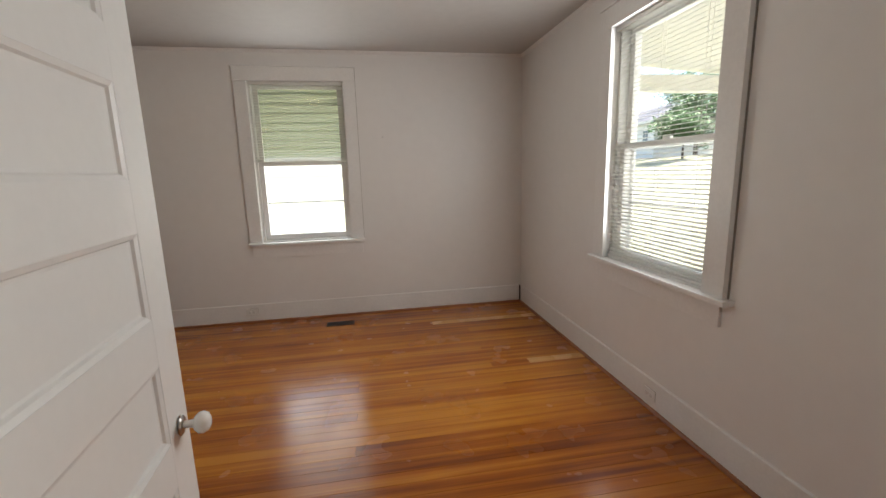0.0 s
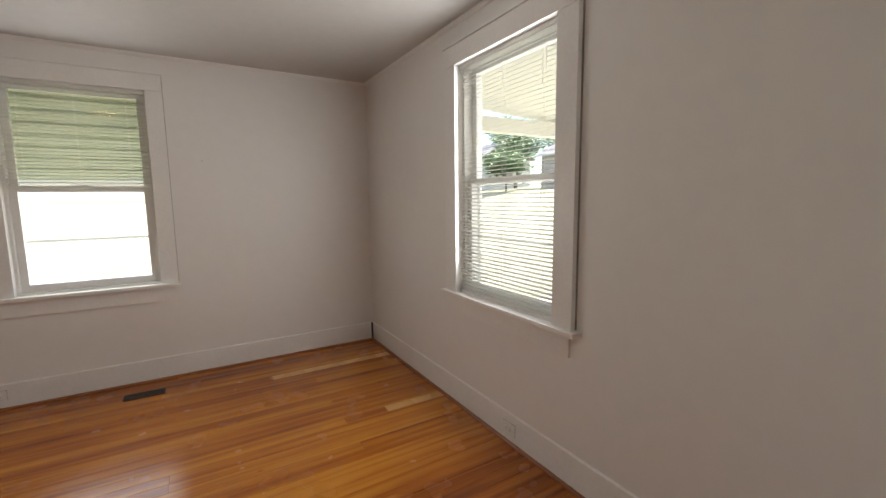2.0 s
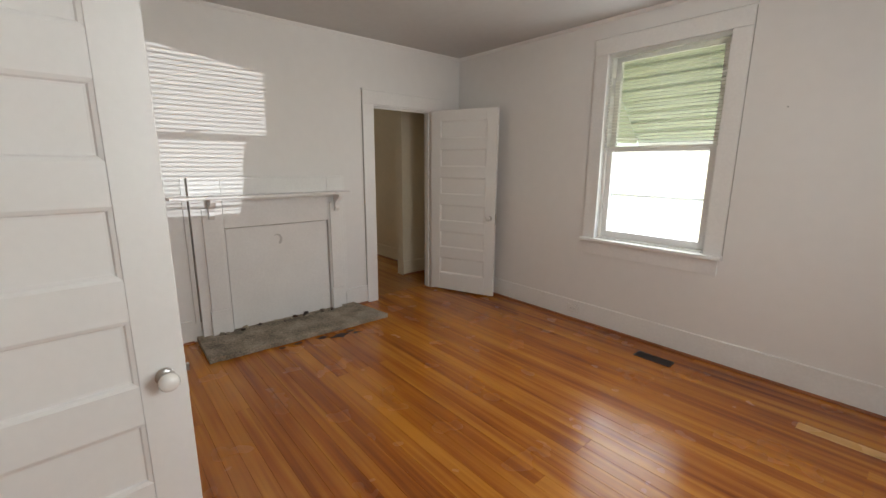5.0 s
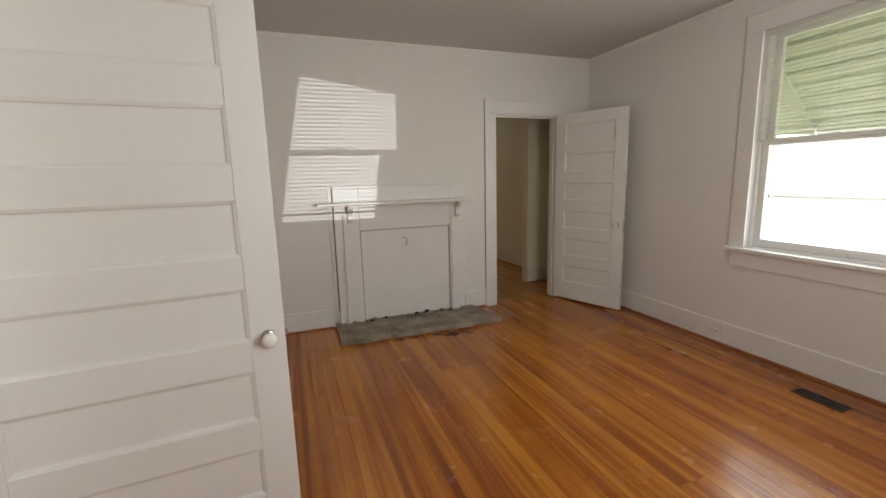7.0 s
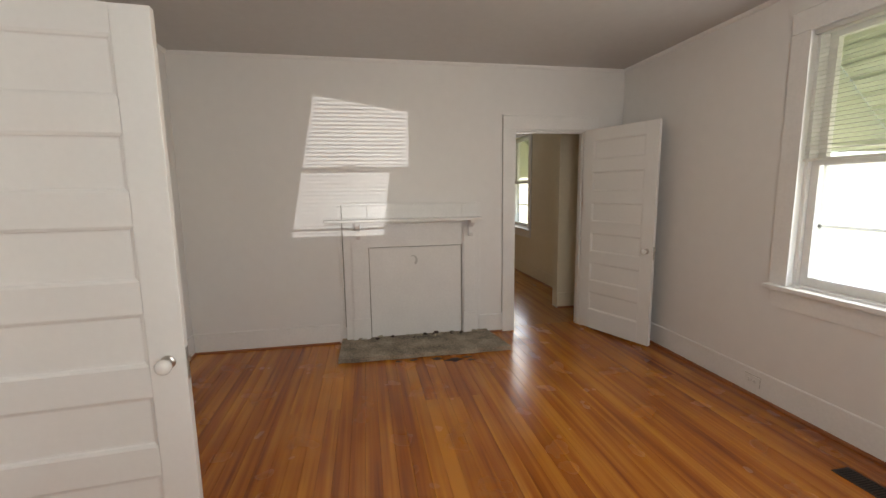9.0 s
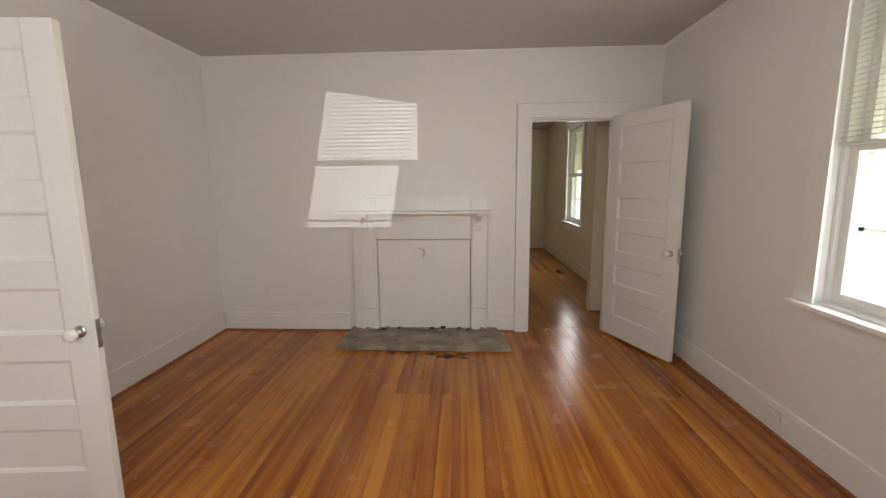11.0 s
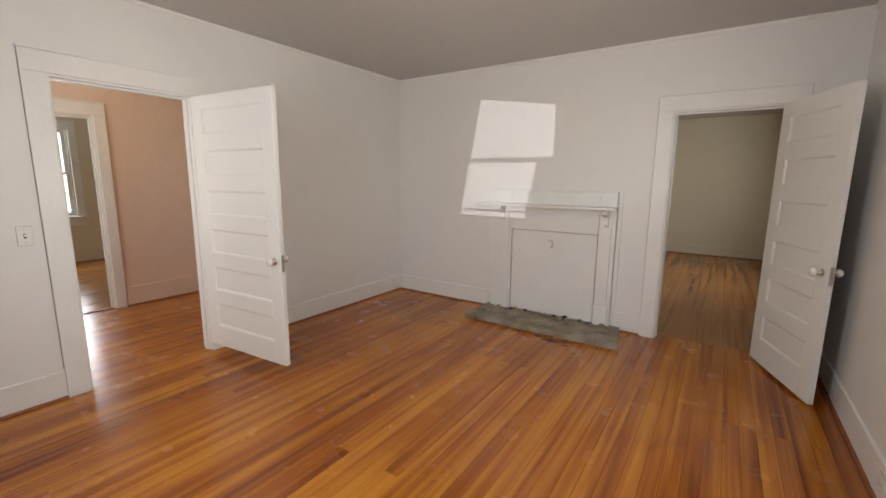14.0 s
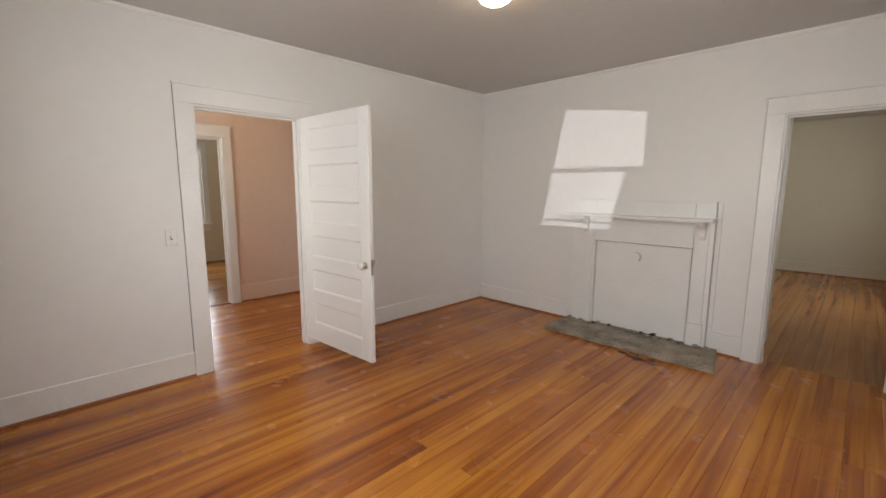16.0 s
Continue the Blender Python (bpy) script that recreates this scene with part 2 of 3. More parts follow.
def structure(name, bm, mat, label, category):
    return tagged(part(name, bm, mat), label, category, kind="structure")


def wall_bm(axis, p0, p1, a0, a1, z0, z1, holes=()):
    """A wall across an axis from p0 to p1, along a0..a1, with through openings (a, b, low, high)."""
    bm = bmesh.new()
    def put(a, b, lo, hi):
        if b - a > 1e-4 and hi - lo > 1e-4:
            add_box(bm, (p0, a, lo) if axis == "x" else (a, p0, lo), (p1, b, hi) if axis == "x" else (b, p1, hi))
    at = a0
    for a, b, lo, hi in sorted(holes):
        put(at, a, z0, z1)
        put(a, b, z0, lo), put(a, b, hi, z1)
        at = b
    put(at, a1, z0, z1)
    return bm


# ---- openings ----
WO = (4.355, 5.125, 2.04)       # doorway in the west wall: along y, height
SO = (0.450, 1.287, 2.065)       # doorway in the south wall: along x
EW = (2.905, 3.81, 0.84, 2.355)  # east window: along y, height
NWIN = (-0.19, 0.69, 0.82, 2.36)
WW = (-5.55, -4.66, 0.80, 2.36) # window of the west room: along x
BW = (-0.22, 0.50, 0.78, 2.19) # window of the back room: along x
HO = (0.48, 1.28, 2.06)         # doorway across the hall
HY0, HY1 = -0.69, 1.18          # hall
BY = -4.2
NW2 = 5.58                      # north wall of the west room
FAR = -7.5
TOP = H + 0.02

# ---- large structure ----
structure("wall_east", wall_bm("x", E, E + 0.16, HY1, N + 0.16, GROUND, TOP, [EW]), WALL, "white painted wall with one tall window", "wall")
structure("wall_north", wall_bm("y", N, N + 0.16, W, E, GROUND, TOP, [NWIN]), WALL, "white painted wall with one sash window", "wall")
structure("wall_west", wall_bm("x", W - 0.12, W, HY1, N + 0.16, 0, TOP, [(WO[0], WO[1], 0, WO[2])]), WALL, "white painted fireplace wall with a doorway", "wall")
structure("wall_south", wall_bm("y", S - 0.06, S, W, E, 0, TOP, [(SO[0], SO[1], 0, SO[2])]), WALL, "white painted wall with an open doorway", "wall")
structure("wall_hall_north", wall_bm("y", HY1, S - 0.06, W, E, 0, TOP, [(SO[0], SO[1], 0, SO[2])]), PEACH, "hall wall, warm lamp glow put into its peach colour", "wall")
structure("wall_hall_south", wall_bm("y", HY0 - 0.06, HY0, W, E, 0, TOP, [(HO[0], HO[1], 0, HO[2])]), PEACH, "hall wall with a doorway, warm lamp glow put into its peach colour", "wall")
structure("wall_back_room_north", wall_bm("y", HY0 - 0.12, HY0 - 0.06, W, E, 0, TOP, [(HO[0], HO[1], 0, HO[2])]), CREAM, "cream painted wall", "wall")
structure("wall_back_room_south", wall_bm("y", BY - 0.16, BY, W, E, GROUND, TOP, [BW]), CREAM, "cream painted wall with a window", "wall")
structure("wall_back_room_west", boxes(((W - 0.12, BY - 0.16, GROUND), (W, HY1, TOP))), CREAM, "cream painted end wall", "wall")
# opening for an unseen window, added only to light the hall
HW = (-0.25, 0.75, 0.9, 2.2)
structure("wall_hall_east", wall_bm("x", E, E + 0.16, BY - 0.16, HY1, GROUND, TOP, [HW]), PEACH, "end wall, warm lamp glow put into its peach colour", "wall")
structure("wall_west_room_north", wall_bm("y", NW2, NW2 + 0.16, FAR - 0.16, W - 0.12, GROUND, TOP, [WW]), CREAM, "cream painted wall with a window", "wall")
structure("wall_west_room_far", boxes(((FAR - 0.16, S - 0.16, GROUND), (FAR, NW2, TOP))), CREAM, "cream painted far wall", "wall")
structure("wall_west_room_south", boxes(((FAR, S - 0.16, GROUND), (W - 0.12, S, TOP))), CREAM, "cream painted wall", "wall")
structure("wall_partition", wall_bm("x", -2.83, -2.71, S, NW2, 0, TOP, [(4.32, 5.17, 0, 2.13)]), CREAM, "cream painted partition with a cased opening", "wall")
structure("wall_chimney_side", boxes(((-2.71, 4.20, 0), (W - 0.12, 4.32, TOP))), CREAM, "cream painted side of the chimney", "wall")
structure("ceiling", boxes(((W, S, H), (E, N, H + 0.25))), CEIL, "flat ceiling, greyer than the walls", "ceiling")
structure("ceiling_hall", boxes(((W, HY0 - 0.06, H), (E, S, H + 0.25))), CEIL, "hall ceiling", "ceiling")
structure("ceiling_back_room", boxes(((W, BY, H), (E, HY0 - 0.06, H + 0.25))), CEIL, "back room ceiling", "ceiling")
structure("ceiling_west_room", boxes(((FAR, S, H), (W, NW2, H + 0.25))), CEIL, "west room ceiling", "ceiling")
structure("roof", boxes(((FAR - 0.6, BY - 0.6, H + 0.26), (E + 0.5, N + 0.55, H + 0.36))), ROOFM, "grey roof over the house", "roof")

# ---- trim ----
def casing(name, axis, face, out, a, b, top, width=0.118, sill=None, label="white painted casing boards", thick=0.02):
    """Flat casing round an opening on one wall face; out is +1 or -1 along the axis."""
    ob = empty(name, None, label, "trim", kind="structure")
    t = thick * out
    lo = sill if sill is not None else 0.0
    def bx(a0, a1, z0, z1, th):
        p, q = ((face, a0, z0), (face + th, a1, z1)) if axis == "x" else ((a0, face, z0), (a1, face + th, z1))
        return boxes((p, q), bevel=0.002)
    part("side_board", bx(a - width, a, lo, top, t), TRIM, ob)
    part("side_board", bx(b, b + width, lo, top, t), TRIM, ob)
    part("seam", bx(a - width - 0.0035, a - width - 0.0003, max(lo, 0.2), top + 0.12, t * 0.3), SEAM, ob)
    part("seam", bx(b + width + 0.0003, b + width + 0.0035, max(lo, 0.2), top + 0.12, t * 0.3), SEAM, ob)
    part("head_board", bx(a - width, b + width, top + 0.001, top + 0.125, t * 1.05), TRIM, ob)
    part("cap", bx(a - width - 0.008, b + width + 0.008, top + 0.126, top + 0.14, t * 1.3), TRIM, ob)
    return ob


def jambs(name, axis, p0, p1, a, b, top, mat=None):
    ob = empty(name, None, "white painted door jamb", "trim", kind="structure")
    mat = mat or TRIM
    def bx(a0, a1, z0, z1):
        p, q = ((p0, a0, z0), (p1, a1, z1)) if axis == "x" else ((a0, p0, z0), (a1, p1, z1))
        return boxes((p, q))
    part("jamb", bx(a, a + 0.014, 0, top - 0.015), mat, ob)
    part("jamb", bx(b - 0.014, b, 0, top - 0.015), mat, ob)
    part("head_jamb", bx(a, b, top - 0.014, top), mat, ob)
    m = (p0 + p1) / 2
    def stop(a0, a1, z0, z1):
        p, q = ((m - 0.018, a0, z0), (m + 0.018, a1, z1)) if axis == "x" else ((a0, m - 0.018, z0), (a1, m + 0.018, z1))
        return boxes((p, q))
    part("door_stop", stop(a + 0.014, a + 0.026, 0, top - 0.03), mat, ob)
    part("door_stop", stop(b - 0.026, b - 0.014, 0, top - 0.03), mat, ob)
    part("door_stop", stop(a + 0.014, b - 0.014, top - 0.028, top - 0.014), mat, ob)
    return ob


casing("door_casing", "x", W, 1, WO[0], WO[1], WO[2])
casing("door_casing", "y", S, 1, SO[0], SO[1], SO[2])
casing("door_casing", "y", HY0, 1, HO[0], HO[1], HO[2], 0.10)
jambs("door_jamb", "x", W - 0.125, W + 0.004, WO[0], WO[1], WO[2])
jambs("door_jamb", "y", HY1 - 0.004, S + 0.004, SO[0], SO[1], SO[2])
jambs("door_jamb", "y", HY0 - 0.124, HY0 + 0.004, HO[0], HO[1], HO[2])


def skirting(name, axis, face, out, a, b, mat=TRIM, h=0.19):
    """A tall baseboard with a rounded top and a varnished shoe moulding at the floor."""
    prof = [(0, 0), (0.013, 0), (0.013, h - 0.006), (0.010, h - 0.002), (0.006, h), (0, h)]
    shoe = [(0.013, 0), (0.030, 0), (0.029, 0.008), (0.024, 0.014), (0.013, 0.017)]
    for nm, o, mt, lb in (("baseboard", prof, mat, "white painted tall baseboard"), ("trim", shoe, SHOE, "brown varnished shoe moulding")):
        pts = [(face + out * d, z) for d, z in o]
        if axis == "x":
            bm = prism(pts, (a, b), "y")
        else:
            bm = prism(pts, (a, b), "x")
        structure(nm, bm, mt, lb, "baseboard" if nm == "baseboard" else "trim")


skirting("b", "y", N, -1, W + 0.001, E - 0.001)
skirting("b", "x", E, -1, S, N - 0.02)
skirting("b", "y", S, 1, W + 0.02, SO[0] - 0.12)
skirting("b", "y", S, 1, SO[1] + 0.12, E - 0.02)
skirting("b", "x", W, 1, S, 2.60)
skirting("b", "x", W, 1, 3.99, WO[0] - 0.12)
skirting("b", "x", W, 1, WO[1] + 0.12, N - 0.02)
skirting("b", "y", HY0, 1, W, HO[0] - 0.105, PEACH, 0.22)
skirting("b", "y", HY0, 1, HO[1] + 0.105, E, PEACH, 0.22)
skirting("b", "y", NW2, -1, FAR, -2.84, CREAM)
skirting("b", "x", FAR, 1, S, NW2 - 0.02, CREAM)
skirting("b", "y", BY, 1, W, E, CREAM)
skirting("b", "x", -2.71, 1, 5.17, NW2 - 0.001, CREAM)
# open dark joint where the baseboards fail to meet in the north-east corner
structure("trim", boxes(((E - 0.026, N - 0.026, 0.018), (E - 0.0135, N - 0.0135, 0.188))), GAP, "dark open joint in the baseboard corner", "trim")

for axis, face, out, a, b in (("y", N, -1, W, E), ("x", E, -1, S, N), ("y", S, 1, W, E), ("x", W, 1, S, N)):
    o = [(face, H), (face + out * 0.022, H), (face + out * 0.018, H - 0.012), (face + out * 0.008, H - 0.022), (face, H - 0.026)]
    structure("trim", prism(o, (a, b), "y" if axis == "x" else "x"), TRIM, "small white cove moulding under the ceiling", "trim")

structure("threshold", prism([(HY0 - 0.10, 0.0005), (HY0 - 0.09, 0.010), (HY0 - 0.04, 0.010), (HY0 - 0.03, 0.0005)], (HO[0] + 0.015, HO[1] - 0.015), "x"), SHOE, "worn brown wooden threshold strip", "threshold")

# ---- windows ----
def window(name, axis, face, out, hole, label, storm=True, mat=TRIM, horn=0.125):
    """A double-hung window in a hole; face is the room face and out the way outdoors."""
    a, b, lo, hi = hole
    ob = empty(name, None, label, "window", kind="structure")
    mid = (lo + hi) / 2
    def bx(a0, a1, z0, z1, d0, d1, bevel=0.0):
        p, q = face + out * d0, face + out * d1
        return boxes(((p, a0, z0), (q, a1, z1)) if axis == "x" else ((a0, p, z0), (a1, q, z1)), bevel=bevel)
    fr = part("window_frame", bx(a, a + 0.02, lo, hi, 0.03, 0.16), mat, ob)
    part("window_frame", bx(b - 0.02, b, lo, hi, 0.03, 0.16), mat, ob)
    part("window_frame", bx(a + 0.02, b - 0.02, hi - 0.02, hi, 0.03, 0.16), mat, ob)
    part("window_frame", bx(a + 0.02, b - 0.02, lo, lo + 0.012, 0.0, 0.16), mat, ob)
    for sash, z0, z1, d in (("lower_sash", lo + 0.012, mid + 0.02, 0.055), ("upper_sash", mid - 0.02, hi - 0.02, 0.095)):
        A, B = a + 0.021, b - 0.021
        w = 0.045
        s = part(sash, bx(A, A + w, z0, z1, d, d + 0.035), mat, ob)
        part("stile", bx(B - w, B, z0, z1, d, d + 0.035), mat, s)
        part("rail", bx(A + w, B - w, z0, z0 + (0.055 if sash == "lower_sash" else 0.035), d, d + 0.035), mat, s)
        part("rail", bx(A + w, B - w, z1 - 0.035, z1, d, d + 0.035), mat, s)
        gb, p = bmesh.new(), face + out * (d + 0.017)
        c4 = [(u, v) for u, v in ((A + w, z0 + 0.03), (B - w, z0 + 0.03), (B - w, z1 - 0.03), (A + w, z1 - 0.03))]
        f = gb.faces.new([gb.verts.new((p, u, v) if axis == "x" else (u, p, v)) for u, v in c4])
        f.normal_update()
        if (f.normal.x if axis == "x" else f.normal.y) * out > 0:
            f.normal_flip()
        g = part("pane", gb, GLASS, s)
        g.visible_shadow = False
    if storm:
        part("storm_bar", bx(a + 0.021, b - 0.021, lo + 0.375, lo + 0.393, 0.138, 0.152), mat, ob)
        part("storm_bar", bx(a + 0.021, a + 0.05, lo + 0.012, hi - 0.02, 0.138, 0.152), mat, ob)
        part("storm_bar", bx(b - 0.05, b - 0.021, lo + 0.012, hi - 0.02, 0.138, 0.152), mat, ob)
    part("window_sill", bx(a - horn, b + horn, lo - 0.028, lo - 0.001, -0.065, 0.05, 0.004), mat, ob)
    part("apron", bx(a - 0.10, b + 0.10, lo - 0.15, lo - 0.029, -0.018, -0.001, 0.002), mat, ob)
    part("sash_lock", bx((a + b) / 2 - 0.03, (a + b) / 2 + 0.03, mid + 0.0205, mid + 0.035, 0.06, 0.085), mat, ob)
    return ob


window("window_1", "y", N, 1, NWIN, "white double-hung sash window with a storm sash")
window("window_2", "x", E, 1, EW, "white double-hung sash window facing the porch", horn=0.165)
window("window_3", "y", NW2, 1, WW, "white double-hung window in the west room")
window("window_4", "y", BY, -1, BW, "white double-hung window in the back room")
window("window_5", "x", E, 1, HW, "unseen window added at the hall end to let light in")
casing("window_casing", "y", N, -1, NWIN[0], NWIN[1], NWIN[3], 0.118, NWIN[2], "white painted flat window casing")
casing("window_casing", "x", E, -1, EW[0], EW[1], EW[3], 0.13, EW[2], "white painted flat window casing", 0.036)
casing("window_casing", "y", NW2, -1, WW[0], WW[1], WW[3], 0.10, WW[2], "white painted flat window casing")
casing("window_casing", "y", BY, 1, BW[0], BW[1], BW[3], 0.10, BW[2], "white painted flat window casing")


def blind(axis, face, out, a, b, top, bottom, tilt, label, pitch=0.0215):
    """A mini blind hung inside the casing: headrail, bowed slats, cords, wand and bottom rail."""
    ob = empty("window_blind", None, label, "window blind")
    d = 0.0145
    def place(p0, p1, p2):
        return (face + out * p1, p0, p2) if axis == "x" else (p0, face + out * p1, p2)
    def bx(a0, a1, d0, d1, z0, z1, bevel=0.0):
        return boxes((place(a0, d0, z0), place(a1, d1, z1)), bevel=bevel)
    part("headrail", bx(a, b, d - 0.014, d + 0.014, top - 0.028, top, 0.002), SLAT, ob)
    # one slat mesh, shared
    bm = bmesh.new()
    c, s = math.cos(radians(tilt)), math.sin(radians(tilt))
    rows = []
    for k in range(4):
        u = -0.0125 + 0.025 * k / 3
        bow = 0.0022 * (1 - (u / 0.0125) ** 2)
        dd, zz = u * c - bow * s, u * s + bow * c
        rows.append([bm.verts.new(place(e, d + dd, zz) if axis == "x" else place(e, d + dd, zz)) for e in (a + 0.004, b - 0.004)])
    for r0, r1 in zip(rows, rows[1:]):
        bm.faces.new((r0[0], r0[1], r1[1], r1[0]))
    bmesh.ops.solidify(bm, geom=bm.faces[:], thickness=0.0006)
    me = mesh_of("slat", bm, SLAT)
    n = int((top - 0.04 - bottom - 0.02) / pitch)
    for i in range(n + 1):
        o = new("slat", me)
        o.parent = ob
        o.location = (0, 0, top - 0.042 - i * pitch)
    part("bottom_rail", bx(a + 0.003, b - 0.003, d - 0.012, d + 0.012, bottom, bottom + 0.016, 0.003), SLAT, ob)
    for f in (0.14, 0.5, 0.86):
        x = a + (b - a) * f
        for dd in (-0.0125, 0.0125):
            part("ladder_cord", bx(x - 0.0006, x + 0.0006, d + dd - 0.0006, d + dd + 0.0006, bottom + 0.01, top - 0.02), SLAT, ob)
    return ob


blind("x", E, 1, EW[0] + 0.006, EW[1] - 0.006, EW[3] - 0.003, EW[2] + 0.014, 15, "white mini blind, fully lowered with open slats", 0.0242)
blind("y", N, 1, NWIN[0] + 0.006, NWIN[1] - 0.006, NWIN[3] - 0.003, 1.60, 16, "white mini blind raised to the meeting rail", 0.025)
blind("y", NW2, 1, WW[0] + 0.024, WW[1] - 0.024, WW[3] - 0.022, 1.60, 8, "white mini blind raised halfway")

# ---- doors ----
def door(name, m, width, label, height, bot, knob, thick=0.035, panels=6):
    """A leaf of six stacked panels; local x from the hinge to the free edge, y through the leaf, its base at z=0."""
    ob = empty(name, m, label, "door", kind="structure")
    t, stile, rail, ph = thick / 2, 0.115, 0.111, 0.193
    part("stile", boxes(((0, -t, 0), (stile, t, height)), bevel=0.0025), DOORP, ob)
    part("stile", boxes(((width - stile, -t, 0), (width, t, height)), bevel=0.0025), DOORP, ob)
    z = bot
    part("rail", boxes(((stile + 0.0005, -t, 0), (width - stile - 0.0005, t, bot))), DOORP, ob)
    for i in range(panels):
        part("rail", boxes(((stile + 0.0005, -t, z + ph), (width - stile - 0.0005, t, z + ph + rail if i < panels - 1 else height))), DOORP, ob)
        bm = bmesh.new()
        a, b, c, d = stile + 0.0005, width - stile - 0.0005, z, z + ph
        for side in (-1, 1):   # sloped moulding and a sunk flat panel on each face
            loops = []
            for inset, dep in ((0.0, t - 0.001), (0.010, t - 0.005), (0.014, t - 0.011), (0.020, t - 0.012)):
                loops.append([bm.verts.new((x, side * dep, zz)) for x, zz in ((a + inset, c + inset), (b - inset, c + inset), (b - inset, d - inset), (a + inset, d - inset))])
            for l0, l1 in zip(loops, loops[1:]):
                for k in range(4):
                    bm.faces.new((l0[k], l0[(k + 1) % 4], l1[(k + 1) % 4], l1[k]))
            bm.faces.new(loops[-1])
        bmesh.ops.recalc_face_normals(bm, faces=bm.faces)
        part("panel", bm, DOORP, ob)
        z += ph + rail
    kz, kx = knob, width - 0.055
    for side in (-1, 1):
        k = part("door_knob", lathe([(0, 0.066), (0.012, 0.065), (0.022, 0.060), (0.027, 0.050), (0.026, 0.040), (0.018, 0.031), (0.010, 0.027), (0.009, 0.010), (0.010, 0.0)], 24, "y"), PORCELAIN, ob, "white porcelain knob")
        k.location = (kx, side * (t + 0.004), kz)
        k.rotation_euler = (0, 0, 0 if side > 0 else math.pi)
        part("rosette", lathe([(0, 0.006), (0.012, 0.006), (0.022, 0.004), (0.025, 0.0)], 24, "y"), CHROME, k, "worn nickel rosette")
    part("latch_plate", boxes(((width, -0.011, kz - 0.075), (width + 0.002, 0.011, kz + 0.045)), bevel=0.0005), CHROME, ob)
    part("latch_bolt", boxes(((width + 0.002, -0.006, kz - 0.01), (width + 0.011, 0.006, kz + 0.012)), bevel=0.002), CHROME, ob)
    for hz in (0.22, height - 0.25):
        hg = part("hinge", lathe([(0, -0.045), (0.0065, -0.045), (0.0065, 0.045), (0, 0.045)], 12), TRIM, ob, "painted-over butt hinge")
        hg.location = (-0.004, -t if name == "door_1" else t, hz)
    return ob


def door_pose(hx, hy, fx, fy, z):
    return pose(hx, hy, z, 0, 0, math.degrees(math.atan2(fy - hy, fx - hx)))


door("door_1", door_pose(0.452, 1.318, 0.379, 2.238, 0.08), 0.922, "white six-panel door standing open, porcelain knob", 1.972, 0.166, 0.785)
door("door_2", door_pose(-2.018, 5.105, -1.275, 5.385, 0.022), 0.79, "white six-panel door open against the north wall", 2.01, 0.19, 0.87)

# ---- fireplace ----
fp = empty("fireplace_surround", None, "white painted wooden mantel with a boarded-up firebox", "fireplace")
Y0, Y1 = 2.67, 3.965
X = W + 0.045
part("side_panel", boxes(((W, Y0, 0.02), (X, 2.90, 1.345)), bevel=0.003), TRIM, fp)
part("side_panel", boxes(((W, 3.81, 0.02), (X, Y1, 1.345)), bevel=0.003), TRIM, fp)
part("frieze", boxes(((W, 2.9015, 0.93), (X, 3.8085, 1.345)), bevel=0.002), TRIM, fp)
part("joint_backing", boxes(((W, 2.9015, 0.03), (W + 0.006, 3.8085, 0.929))), SEAM, fp)
part("infill_panel", boxes(((W + 0.006, 2.908, 0.03), (W + 0.026, 3.801, 0.921)), bevel=0.002), TRIM, fp, "white board covering the firebox")
part("pilaster", boxes(((X, 2.745, 0.25), (X + 0.018, 2.88, 1.10)), bevel=0.002), TRIM, fp)
part("pilaster", boxes(((X, 3.825, 0.25), (X + 0.018, 3.93, 1.10)), bevel=0.002), TRIM, fp)
part("plinth_block", boxes(((X, 2.735, 0.02), (X + 0.028, 2.89, 0.249)), bevel=0.004), TRIM, fp)
part("plinth_block", boxes(((X, 3.815, 0.02), (X + 0.028, 3.945, 0.249)), bevel=0.004), TRIM, fp)
part("outer_strip", boxes(((W, 2.628, 0.16), (W + 0.014, 2.661, 1.335)), bevel=0.002), TRIM, fp)
part("outer_strip", boxes(((W, 3.973, 0.16), (W + 0.014, 4.006, 1.335)), bevel=0.002), TRIM, fp)
part("joint_backing", boxes(((W, 2.6615, 0.16), (W + 0.004, 2.6695, 1.335))), SEAM, fp)
part("top_bead", boxes(((X, Y0, 1.328), (X + 0.012, Y1, 1.346)), bevel=0.003), TRIM, fp)
part("mantel_shelf", boxes(((X, 2.52, 1.178), (W + 0.215, 3.985, 1.203)), bevel=0.006), TRIM, fp)
part("shelf_moulding", boxes(((X, 2.80, 1.155), (X + 0.02, 3.90, 1.1775)), bevel=0.004), TRIM, fp)
for yy in (2.81, 3.885):
    o = [(X + 0.018, 1.177), (X + 0.135, 1.177), (X + 0.132, 1.150), (X + 0.112, 1.130), (X + 0.085, 1.122), (X + 0.062, 1.105),
         (X + 0.055, 1.075), (X + 0.058, 1.045), (X + 0.045, 1.020), (X + 0.018, 1.012)]
    part("bracket", prism(o, (yy - 0.02, yy + 0.02), "y"), TRIM, fp, "scrolled wooden bracket")
arc = [(3.325 + 0.045 * math.sin(a), 0.79 + 0.05 * math.cos(a)) for a in [i * 0.26 - 0.5 for i in range(13)]]
arc += [(3.318 + 0.032 * math.sin(a), 0.795 + 0.036 * math.cos(a)) for a in [i * 0.26 - 0.5 for i in range(12, -1, -1)]]
part("flue_mark", prism(arc, (W + 0.0255, W + 0.029), "x"), CEIL, fp, "crescent scar of an old flue ring")

